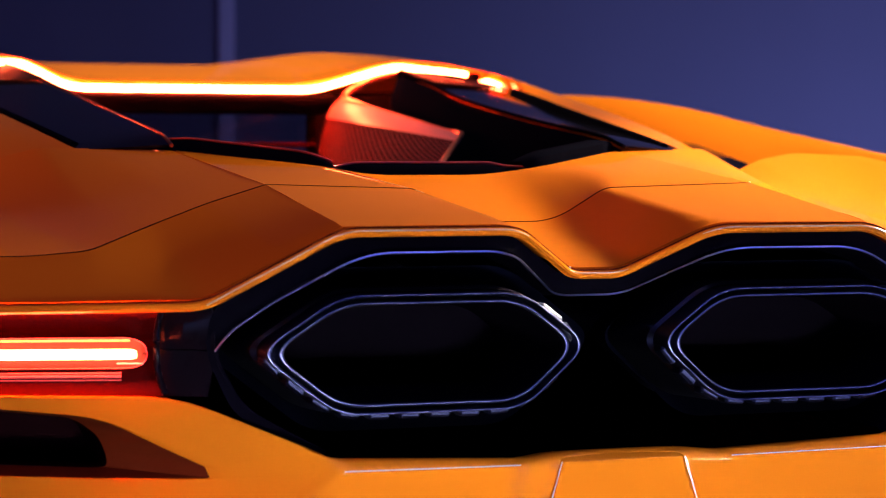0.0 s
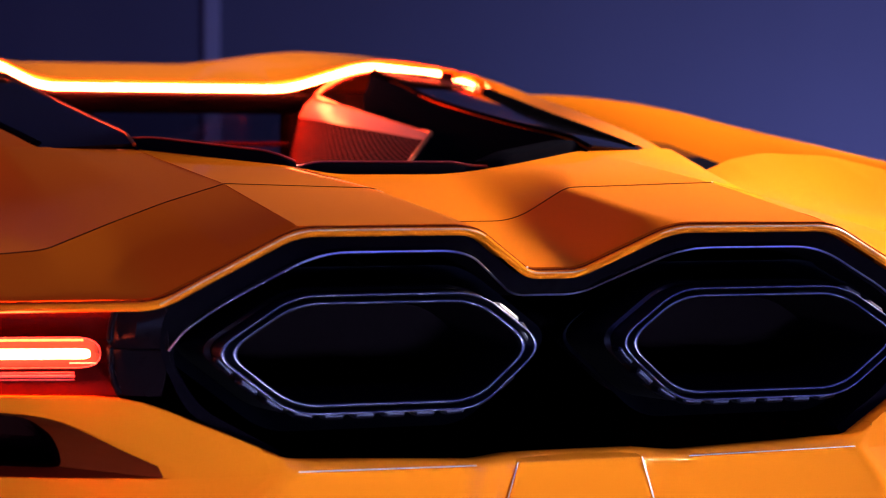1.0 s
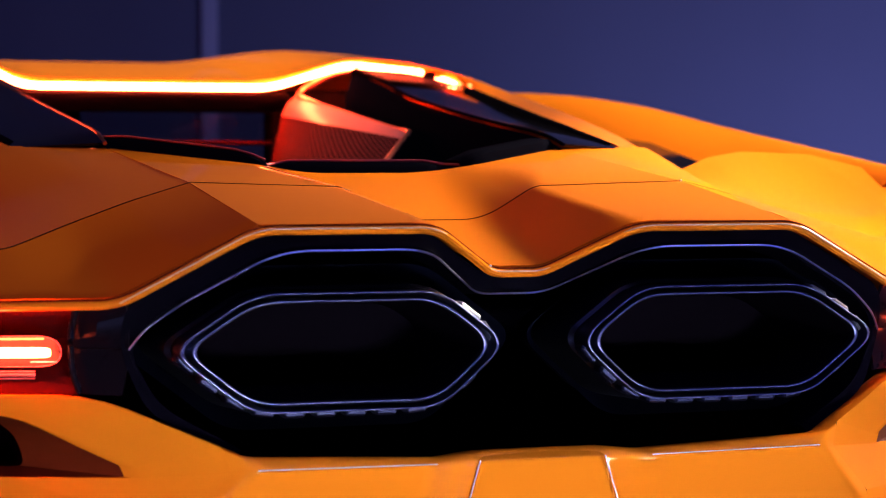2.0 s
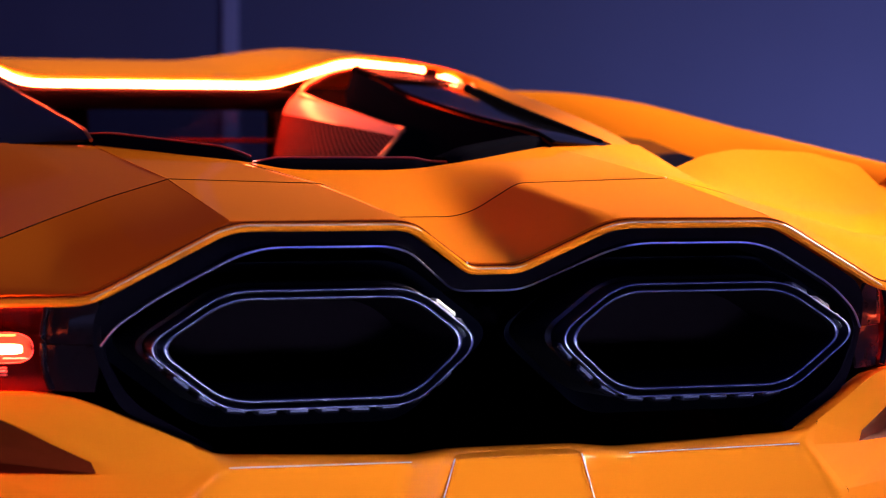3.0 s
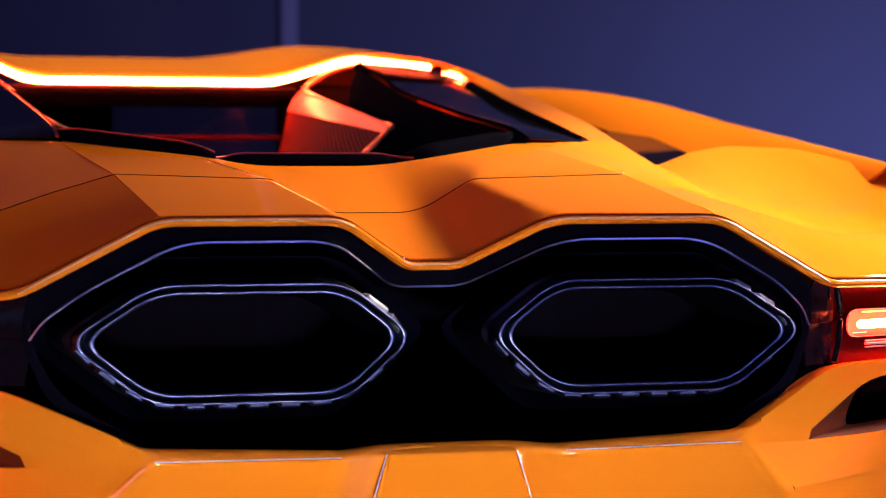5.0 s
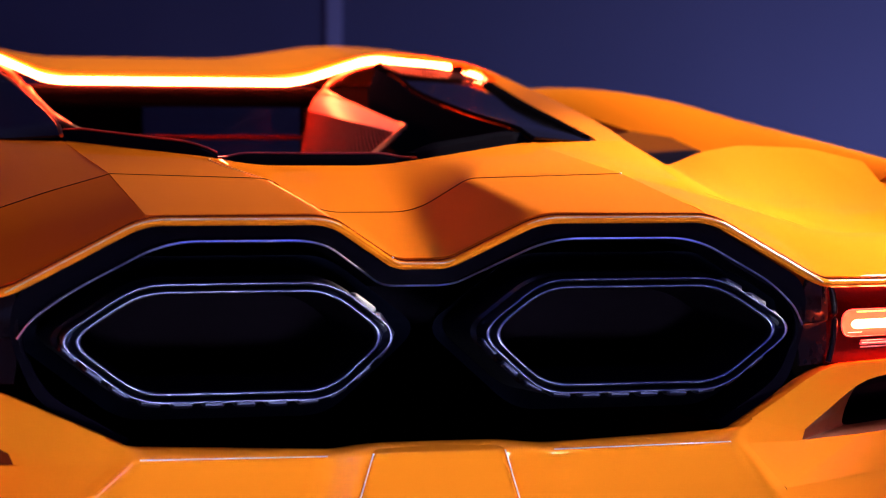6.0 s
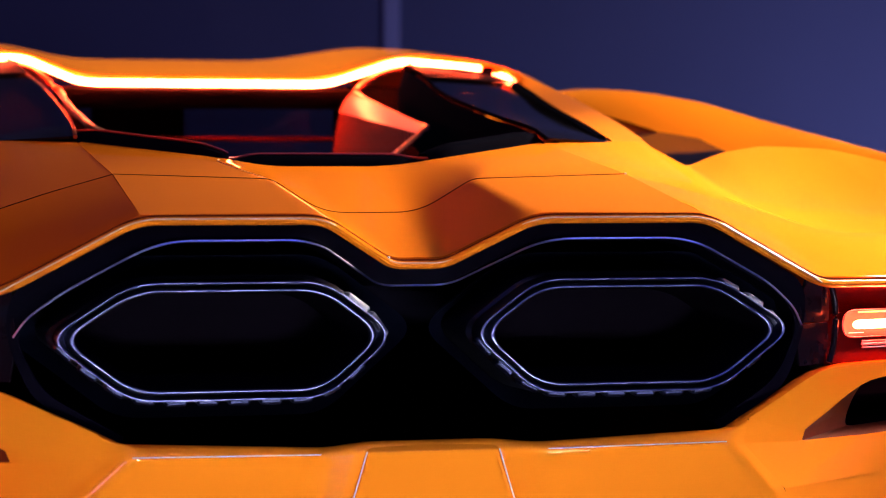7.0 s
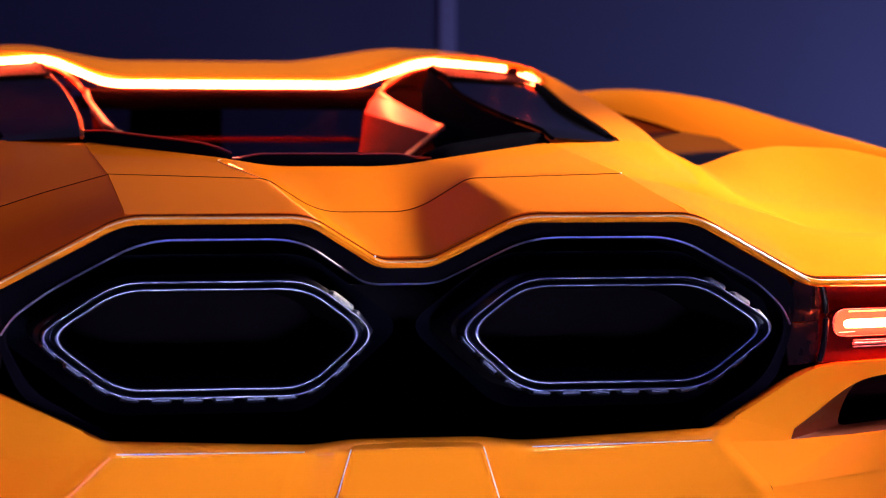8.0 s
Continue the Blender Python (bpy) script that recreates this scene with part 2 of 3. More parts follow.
MID = [(0, 0.430, 0.927), (0.062, 0.430, 0.927), (0.145, 0.415, 0.9565), (0.281, 0.460, 0.9615)]
FRONT = [(0, 0.550, 0.950), (0.072, 0.550, 0.950), (0.130, 0.520, 0.960), (0.285, 0.645, 0.979)]


def between(a, b, t):
    return [tuple(Vector(p).lerp(Vector(q), t)) for p, q in zip(a, b)]


def drop(line, dy, dz):
    return [(x, y + dy, z + dz) for x, y, z in line]


ROUND = [0.0, 0.009, 0.030, 0.030, 0.030, 0.009, 0.0]
rows = [fillet(both(drop(LIP, 0.003, 0.0)), 0.022, 8)]
for t in (0.08, 0.2, 0.35, 0.5, 0.7, 0.9, 1.0):
    rows.append(fillet(both(between(LIP, GAP, t)), [0.022 * max(0.0, 1 - t * 4) + r * min(1.0, t * 4) for r in ROUND], 8))
part("tail_panel", grid(rows), PAINT, car, thick=0.004)
rows = []
for k in range(13):
    t = k / 12
    bend = [tuple(p) for p in (Vector(a) * (1 - t) * (1 - 2 * t) + Vector(m) * 4 * t * (1 - t) + Vector(b) * t * (2 * t - 1) for a, m, b in zip(GAP, MID, FRONT))]
    rows.append(fillet(both(bend), [r * (1 - t) + 0.035 * t for r in ROUND], 8))
part("engine_lid", grid(rows), PAINT, car, thick=0.004)
part("panel_seal", tube([p + Vector((0, 0, -0.0002)) for p in fillet(both(GAP), ROUND, 8)], 0.0009, 6), SEAL, car)

# Two tiny balls stand in for glints on panel corners.
for x, y, z in ((0.2755, 0.2735, 0.9442), (-0.031, 0.060, 0.8655)):
    dot = bmesh.new()
    bmesh.ops.create_icosphere(dot, subdivisions=2, radius=0.0011, matrix=Matrix.Translation((x, y, z)))
    part("seam_glint", dot, GLINT, car, "tiny added ball drawing a glint at a panel corner")

# Thin tube on the left crest only, drawing the highlight seen there.
crest = [Vector(between(LIP, GAP, 0.9)[2]), Vector(GAP[2]), Vector(MID[2]), Vector(FRONT[2])]
part("crest_glint", tube(curve([(-p.x, p.y, p.z - 0.0012) for p in crest], 24), [0.0002 + 0.0004 * math.sin(math.pi * k / 23) for k in range(24)], 8), GLEAM, car, "thin added tube drawing the valley crest's highlight")

# rolled edge over the exhausts and lamps
EDGE = [(0, 0.071, 0.8575), (0.026, 0.068, 0.8575), (0.103, 0.014, 0.9030), (0.277, 0.014, 0.9030), (0.402, 0.030, 0.8368), (0.62, 0.17, 0.829), (0.95, 0.42, 0.822)]
# A raised dark tube draws the shade between panel and rolled edge.
part("edge_shade", tube([p + Vector((0, -0.0004, 0.0044)) for p in fillet(both(EDGE), 0.02, 8)], 0.0014, 8), GROOVE, car, "dark orange tube drawing the shade above the rolled tail edge")
part("tail_edge", tube(fillet(both(EDGE), 0.02, 8), 0.0042, 10), PAINT, car)
# Bead added in place of the highlight on the rolled edge.
part("lip_glint", tube([p + Vector((0, -0.0036, 0.0018)) for p in fillet(both(EDGE[:5]), 0.02, 8)], 0.0008, 8), GLEAM, car, "thin added orange bead drawing the tail edge's highlight")

for s in (1, -1):
    f = s < 0
    # outer quarter panel, from the shoulder of the hump to the haunch
    lip = [(0.2745, 0.023, 0.9080), (0.340, 0.027, 0.8765), (0.404, 0.039, 0.8432), (0.47, 0.085, 0.8405), (0.52, 0.115, 0.8385), (0.62, 0.18, 0.8355), (0.80, 0.31, 0.831), (0.95, 0.43, 0.828)]
    gap = [(0.2765, 0.274, 0.9433), (0.343, 0.255, 0.925), (0.410, 0.222, 0.904), (0.475, 0.190, 0.882), (0.53, 0.215, 0.8765), (0.62, 0.270, 0.875), (0.80, 0.40, 0.862), (0.955, 0.50, 0.842)]
    q3 = [(0.2795, 0.480, 0.9630), (0.350, 0.470, 0.949), (0.425, 0.480, 0.931), (0.50, 0.50, 0.906), (0.57, 0.54, 0.899), (0.65, 0.58, 0.896), (0.78, 0.62, 0.890), (0.93, 0.66, 0.870)]
    q4 = [(0.2835, 0.648, 0.9790), (0.360, 0.668, 0.9805), (0.430, 0.695, 0.981), (0.538, 0.830, 0.948), (0.60, 0.862, 0.967), (0.667, 0.893, 0.976), (0.755, 0.86, 0.972), (0.90, 0.80, 0.935)]
    rear = [fillet(mir(l, s), 0.014, 5) for l in (lip, drop(between(lip, gap, 0.06), 0.0, 0.0010), drop(between(lip, gap, 0.12), 0.0, 0.0012), between(lip, gap, 0.33), between(lip, gap, 0.66), gap)]
    fore = [fillet(mir(l, s), 0.014, 5) for l in (gap, q3, q4)]
    if s > 0:
        part("quarter_panel", grid([list(a) + curve(b, 16)[1:] for a, b in zip(zip(*rear), zip(*fore))]), PAINT, car, sharp=50, thick=0.004, flip=not f)
    else:
        part("rear_quarter", grid(list(zip(*rear))), PAINT, car, thick=0.004, flip=not f)
        part("panel_seal", tube([p + Vector((0, 0, -0.0002)) for p in fillet(mir(gap, s), 0.014, 5)], 0.0009, 6), SEAL, car)
        part("quarter_panel", grid([curve(c, 16) for c in zip(*fore)]), PAINT, car, thick=0.004, flip=not f)
    # flank under the panel
    fl = [[(0.95, 0.43, 0.826), (0.985, 0.55, 0.62), (0.97, 0.62, 0.40)], [(0.955, 0.6, 0.878), (1.0, 0.75, 0.64), (0.98, 0.8, 0.40)],
          [(0.93, 0.8, 0.93), (1.01, 1.2, 0.66), (0.99, 1.2, 0.40)], [(0.80, 1.6, 0.98), (0.99, 1.9, 0.62), (0.97, 1.9, 0.25)],
          [(0.78, 2.6, 0.88), (0.93, 2.7, 0.6), (0.94, 2.7, 0.2)], [(0.86, 3.6, 0.84), (0.97, 3.6, 0.6), (0.98, 3.6, 0.42)], [(0.72, 4.5, 0.62), (0.9, 4.5, 0.5), (0.9, 4.45, 0.2)]]
    part("flank", grid([curve(mir(l, s), 8) for l in fl]), PAINT, car, thick=0.004, flip=f)
    # blade of the side intake: crest, outer and inner face
    cr = curve(mir([(0.86, 0.76, 0.950), (0.815, 1.0, 0.987), (0.795, 1.2, 1.014), (0.745, 1.4, 1.049), (0.69, 1.62, 1.071), (0.66, 1.9, 1.075), (0.62, 2.2, 1.05)], s), 24)
    rows = []
    for i, p in enumerate(cr):
        w = Vector((s, 0, 0))
        k = i / 23
        g = 1.0 - 0.55 * min(1.0, k / 0.6)
        rows.append([p + w * -0.088 * g + Vector((0, 0, -0.088 * g)), p + w * -0.074 * g + Vector((0, 0, -0.058 * g)), p + w * -0.046 * g + Vector((0, 0, -0.022 * g)), p + w * -0.018 * g + Vector((0, 0, -0.003 * g)),
                     p, p + w * 0.03 + Vector((0, 0, -0.012)), p + w * 0.06 + Vector((0, 0, -0.05)), p + w * 0.08 + Vector((0, 0, -0.12))])
    part("intake_blade", grid(rows), PAINT, car, thick=0.004, flip=f)
    inside = [[r[0] + Vector((s * 0.004, 0, 0.004)), r[0] + Vector((-s * 0.010, 0, -0.05)), r[0] + Vector((0, 0, -0.15))] for r in rows]
    part("intake_wall", grid(inside), SHADEPAINT, car, "glossy inner wall of the side intake, shade put into its paint", thick=0.003, flip=not f)
    # flying buttress from the hump to the roof
    inner = curve(mir([(0.352, 0.56, 0.959), (0.386, 0.664, 0.9775), (0.400, 0.8, 0.997), (0.425, 1.1, 1.036), (0.452, 1.3, 1.060), (0.480, 1.52, 1.084), (0.49, 1.8, 1.105)], s), 24)
    outer = curve(mir([(0.425, 0.58, 0.935), (0.462, 0.690, 0.958), (0.474, 0.8, 0.977), (0.476, 0.9, 1.000), (0.482, 1.1, 1.033), (0.487, 1.3, 1.063), (0.482, 1.5, 1.096), (0.488, 1.7, 1.117), (0.49, 1.85, 1.128)], s), 24)
    rows = [[a + Vector((0, 0, -0.03)), a, a.lerp(b, 0.5) + Vector((0, 0, 0.003)), b, b + Vector((s * 0.012, 0, -0.03)), b + Vector((s * 0.01, 0, -0.09))] for a, b in zip(inner, outer)]
    part("buttress", grid(rows), PAINT, car, thick=0.003, flip=f)
    # smoked side glass over the engine
    gi = mir([(0.312, 1.54, 1.104), (0.301, 1.36, 1.080), (0.285, 1.18, 1.053), (0.281, 0.9, 1.020), (0.285, 0.69, 0.998), (0.287, 0.63, 0.985)], s)
    go = mir([(0.450, 1.66, 1.096), (0.478, 1.60, 1.088), (0.452, 1.3, 1.054), (0.420, 1.1, 1.030), (0.400, 0.85, 1.0), (0.384, 0.672, 0.979)], s)
    gi, go = curve(gi, 20), curve(go, 20)
    part("side_glass", grid([gi, [a.lerp(b, 0.5) for a, b in zip(gi, go)], go]), GLASS, car, "smoked black side glass", thick=0.003, flip=f)
    # Matte border added to hide the brake strip's reflection in the glass.
    frit = [[p + Vector((0, -0.001, 0.003)) for p in (gi[k], gi[k].lerp(go[k], 0.5), go[k])] for k in range(5)]
    part("glass_frit", grid(frit), RUBBER, car, "black border added over the strip's reflection in the side glass", thick=0.001, flip=f)
    # Same edge both sides; only the left copy carries the strip's red reflection.
    part("glass_edge", tube([p + Vector((0, 0, -0.001)) for p in gi], 0.0026, 8), COWL if s > 0 else LITGLASSEDGE, car, "right edge of the glass, plain black without the reflection" if s > 0 else "left edge of the glass, red reflection put into its colour")
    skin = [gi[k] + Vector((-s * 0.002, 0, -0.006)) for k in range(20)]
    part("glass_skirt", grid([skin, [p + Vector((-s * 0.012, 0, -0.035)) for p in skin], [p + Vector((-s * 0.012, 0, -0.10)) for p in skin]]), SKIRT, car, "dark inner face below the glass", thick=0.003, flip=s < 0)
    # boomerang-shaped channel wall: flange above, perforated skin below
    top = even(mir([(0.2385, 1.628, 1.0645), (0.238, 1.063, 1.0015)], s), 22)
    low = even(mir([(0.222, 1.655, 1.032), (0.216, 1.027, 0.9916)], s), 22)
    base = even(mir([(0.212, 1.70, 0.930), (0.118, 0.870, 0.938)], s), 22)
    wall = part("channel_wall", grid([top, [a.lerp(b, 0.5) + Vector((-s * 0.003, 0, 0.002)) for a, b in zip(top, low)], low]), WALLPANEL, car, "smooth dark flange, red strip light put into its colour", thick=0.004, flip=not f)
    skin_bm = grid([[a.lerp(b, k / 4) for a, b in zip(low, base)] for k in range(5)])
    uv = skin_bm.loops.layers.uv.new("UVMap")
    for face in skin_bm.faces:
        for corner in face.loops:
            k, j = divmod(corner.vert.index, 22)
            corner[uv].uv = ((low[0] - low[j]).length, (low[j] - base[j]).length * k / 4)
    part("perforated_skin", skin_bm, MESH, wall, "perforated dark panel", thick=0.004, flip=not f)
    # arch that bends the roof edge into the channel wall
    a1 = curve(mir([(0.322, 1.552, 1.106), (0.282, 1.580, 1.096), (0.247, 1.626, 1.070), (0.239, 1.60, 1.062)], s), 14)
    rolled = a1[:-2] + [p + Vector((-s * 0.002, 0, 0.001)) for p in even(top, 24)[1:] + [top[-1].lerp(base[-1], k / 8) for k in range(1, 9)]]
    part("channel_arch", tube(rolled, [0.0032 if k > 32 else max(0.0009, 0.0065 - 0.0050 * max(0.0, (k - 8) / 8)) for k in range(len(rolled))], 8), ARCH, wall, "rolled metal edge, the strip's red glow put into its colour")
    # seal along the buttress, dark block between the light strips, floor of the side intake
    part("window_seal", tube([p + Vector((-s * 0.010, 0, -0.004)) for p in inner[3:-7]], 0.0075, 8), COWL, car)
    # Upper seal added to cover that reflection below the strip.
    part("window_seal", tube(mir([(0.306, 1.530, 1.0985), (0.40, 1.565, 1.0945), (0.458, 1.588, 1.0885)], s), 0.0085, 10), COWL, car)
    part("strip_divider", box(min(s * 0.449, s * 0.466), max(s * 0.449, s * 0.466), 1.585, 1.60, 1.088, 1.106), SATIN, car, bevel=0.003)
    fl = [[(0.485, y, zb), (0.56, y, zb - 0.03), (0.64, y, zb - 0.02), (0.72, y, zb)] for y, zb in ((0.80, 0.90), (1.1, 0.955), (1.4, 1.005), (1.8, 1.03))]
    part("intake_floor", grid([mir(l, s) for l in fl]), DOORGLASS, car, "dark glossy side window inside the intake", thick=0.004, flip=f)

# dark cowls along the lid's front edge
def cowl(line, h):
    """A low fairing behind an edge line, h high."""
    L = [Vector(p) for p in line]
    up = [(0.004, -0.003), (0.012, h * 0.7), (0.022, h), (0.060, h), (0.075, h * 0.6), (0.085, -0.05)]
    return grid([[p + Vector((0, dy, dz)) for p in L] for dy, dz in up])


def bead(line, h):
    """A thin bead along a fairing's top edge, standing in for its red reflection."""
    return tube([Vector(p) + Vector((0, 0.020, h + 0.0004)) for p in line], 0.0014, 8)


MIDCOWL = fillet([(-0.125, 0.53, 0.948), (-0.103, 0.55, 0.949), (-0.085, 0.55, 0.953), (0.085, 0.55, 0.953), (0.103, 0.55, 0.949), (0.125, 0.53, 0.948)], 0.01, 4)
part("cowl_glint", bead(MIDCOWL, 0.011), REDGLINT, car, "thin added bead drawing the strip's red reflection")
part("cowl", cowl(MIDCOWL, 0.011), COWL, car, "dark rubber cowl strip", thick=0.003)
for s in (1, -1):
    if s < 0:
        part("cowl_glint", bead(fillet(mir([(0.118, 0.53, 0.950), (0.132, 0.53, 0.956), (0.150, 0.54, 0.962), (0.262, 0.625, 0.977), (0.285, 0.648, 0.976)], s), 0.01, 4), 0.015), REDGLINT, car, "thin added bead drawing the strip's red reflection")
    part("cowl", cowl(fillet(mir([(0.118, 0.53, 0.950), (0.132, 0.53, 0.956), (0.150, 0.54, 0.962), (0.262, 0.625, 0.977), (0.285, 0.648, 0.976)], s), 0.01, 4), 0.015), COWL, car, thick=0.003, flip=s < 0)
    part("engine_cover", grid([mir([(0.235, 0.66, 0.955), (0.235, 1.6, 0.955)], s), mir([(0.50, 0.66, 0.93), (0.50, 1.6, 0.93)], s)]), SATIN, car, thick=0.01, flip=s > 0)
part("channel_floor", grid([[Vector((-0.24, y, 0.925)), Vector((0.24, y, 0.925))] for y in (0.57, 1.0, 1.4, 1.75)]), HEADER, car, thick=0.01)

# roof with two humps
def roof_line(y, zc, zh, xh, xe, ze):
    return [(0, y, zc), (0.17, y, zc), (0.24, y, zc + (zh - zc) * 0.45), (0.31, y, zh), (xh, y, zh - 0.004), (xe, y + 0.0, ze), (xe + 0.06, y, ze - 0.05)]
RF = [
    [(0, 1.675, 1.086), (0.17, 1.675, 1.086), (0.215, 1.645, 1.092), (0.300, 1.556, 1.121), (0.42, 1.64, 1.121), (0.478, 1.60, 1.107), (0.492, 1.58, 1.085)],
    roof_line(1.80, 1.107, 1.140, 0.42, 0.490, 1.126),
    roof_line(2.05, 1.129, 1.156, 0.42, 0.500, 1.132),
    roof_line(2.35, 1.137, 1.153, 0.42, 0.51, 1.12),
    roof_line(2.65, 1.118, 1.138, 0.40, 0.50, 1.08),
]
rows = [curve(c, 16) for c in zip(*[fillet(both(l), 0.05, 4) for l in RF])]
part("roof", grid(rows), PAINT, car, thick=0.010, flip=True)

part("roof_lip", tube([p + Vector((0, -0.0015, 0.0005)) for p in fillet(both(RF[0][:6]), 0.05, 4)], 0.0022, 8), PAINT, car, "rounded rear lip of the roof")

# brake light strip under the roof edge
part("brake_strip", tube(fillet([(-0.446, 1.60, 1.1035), (-0.300, 1.548, 1.113), (-0.200, 1.650, 1.077), (0.200, 1.650, 1.077), (0.300, 1.548, 1.113), (0.446, 1.60, 1.1035)], 0.03, 6), 0.0048, 8, flat=1.1), STRIP, car, "glowing orange red light strip")
for s in (1, -1):
    part("brake_strip", tube(curve(mir([(0.480, 1.63, 1.0945), (0.480, 1.58, 1.090), (0.476, 1.53, 1.083)], s), 6), 0.0055, 8), STRIP, car)

# cabin seen through the channel
part("rear_bulkhead", box(-0.5, 0.5, 1.78, 1.80, 0.60, 0.945), HEADER, car)
for s in (1, -1):
    part("bulkhead_side", box(min(s * 0.25, s * 0.52), max(s * 0.25, s * 0.52), 1.84, 1.87, 0.60, 1.08), HEADER, car, bevel=0.01)
part("header", grid([[Vector((x, y, z)) for x in (-0.24, -0.1, 0.1, 0.24)] for y, z in ((1.672, 1.072), (1.70, 1.050), (1.76, 1.044), (1.90, 1.06))]), HEADER, car, thick=0.006)
part("cross_bar", tube([Vector((x, 1.76, 0.988)) for x in (-0.235, 0.0, 0.235)], 0.0040, 8), SEAL, car)
part("rear_window", box(-0.25, 0.25, 1.805, 1.809, 0.945, 1.062), TINT, car, "tinted rear window pane")
part("dashboard", box(-0.6, 0.6, 2.9, 3.1, 0.60, 0.94), SATIN, car, bevel=0.02)
part("headrest", box(-0.10, 0.085, 2.60, 2.68, 0.80, 1.085), SATIN, car, "dark seat headrest", bevel=0.02)

# black surround behind the exhausts
B0 = [(0, 0.090, 0.857), (0.03, 0.088, 0.857), (0.105, 0.032, 0.901), (0.276, 0.032, 0.901), (0.392, 0.045, 0.838), (0.397, 0.058, 0.795), (0.372, 0.045, 0.735), (0.294, 0.02, 0.695)]
B1 = [(0, 0.092, 0.836), (0.035, 0.090, 0.836), (0.112, 0.018, 0.884), (0.258, 0.014, 0.884), (0.365, 0.042, 0.826), (0.389, 0.054, 0.795), (0.362, 0.045, 0.742), (0.290, 0.025, 0.702)]
B2 = [(0, 0.20, 0.83), (0.04, 0.20, 0.83), (0.116, 0.15, 0.880), (0.254, 0.15, 0.880), (0.360, 0.15, 0.822), (0.384, 0.15, 0.795), (0.36, 0.15, 0.74), (0.290, 0.15, 0.70)]
B3 = [(x, 0.44, z) for x, y, z in B2]
part("surround", grid(stations([B1, B2, B3], 0.022, 6)), SATIN, car, thick=0.003, flip=True)
part("surround_lip", grid(stations([B0, between(B0, B1, 0.5), B1], 0.022, 6)), SATIN, car, "black band under the tail edge", thick=0.003, flip=True)
trim_line = both([(0, 0.090, 0.8365), (0.035, 0.088, 0.8365), (0.112, 0.010, 0.8845), (0.258, 0.006, 0.8845), (0.347, 0.026, 0.8385), (0.377, 0.037, 0.813), (0.388, 0.045, 0.795)])
trim_line[:3] = [Vector((-0.3895, 0.045, 0.795)), Vector((-0.3775, 0.037, 0.813)), Vector((-0.3440, 0.026, 0.8378))]
part("surround_edge", tube(fillet(trim_line, 0.030, 8), 0.0010, 8), TRIM, car)
part("back_plate", box(-0.46, 0.46, 0.44, 0.46, 0.60, 0.90), SATIN, car)
for s in (1, -1):
    up = [[(0.393, 0.045, 0.840), (0.389, 0.050, 0.818), (0.388, 0.052, 0.7958)], [(0.414, 0.063, 0.838), (0.416, 0.061, 0.812), (0.417, 0.072, 0.7956)], [(0.430, 0.080, 0.836), (0.433, 0.083, 0.806), (0.434, 0.086, 0.7954)]]
    low = [[(0.388, 0.056, 0.7944), (0.389, 0.058, 0.775), (0.393, 0.060, 0.752)], [(0.417, 0.075, 0.7942), (0.417, 0.076, 0.774), (0.416, 0.074, 0.752)], [(0.434, 0.089, 0.7940), (0.434, 0.088, 0.774), (0.431, 0.086, 0.752)]]
    for name, face in (("upper_cheek", up), ("lower_cheek", low)):
        part(name, grid([curve(mir(l, s), 10) for l in face]), CHEEK, car, "gloss black cheek beside the lamp", sharp=25, thick=0.003, flip=s < 0)
    part("lamp_bezel", tube(curve(mir([(0.431, 0.074, 0.835), (0.436, 0.075, 0.815), (0.437, 0.075, 0.795), (0.435, 0.075, 0.772), (0.429, 0.072, 0.754)], s), 14), 0.0032, 10), CHEEK, car, "gloss black upright bezel of the lamp")

# exhausts
def hexagon(d, y):
    """The outline of a tip, grown by d, at the depth y."""
    p = [(0.1025, 0.8465), (0.2835, 0.8465), (0.3630, 0.796), (0.2855, 0.7363), (0.1025, 0.7363), (0.036, 0.796)]
    c = Vector((0.1955, 0.797))
    out = []
    for i in range(6):
        a, b, e = (Vector(p[k % 6]) for k in (i - 1, i, i + 1))
        n1, n2 = Vector((-(b - a).y, (b - a).x)).normalized(), Vector((-(e - b).y, (e - b).x)).normalized()
        m = (n1 + n2).normalized()
        out.append(b + m * d / m.dot(n1))
    return fillet([Vector((q.x, y, q.y)) for q in out], 0.024, 6, True)


lip = [(-math.cos(math.pi * k / 8), -math.sin(math.pi * k / 8)) for k in range(9)]
prof = [(0.0, 0.060)] + [(-0.0010 - 0.0010 * c, 0.0010 + 0.0010 * n) for c, n in lip] + [(-0.0022, 0.010), (-0.0045, 0.016), (-0.0066, 0.010)] + [(-0.0082 - 0.0013 * c, 0.0040 + 0.0013 * n) for c, n in lip] + [(-0.0095, 0.055)]
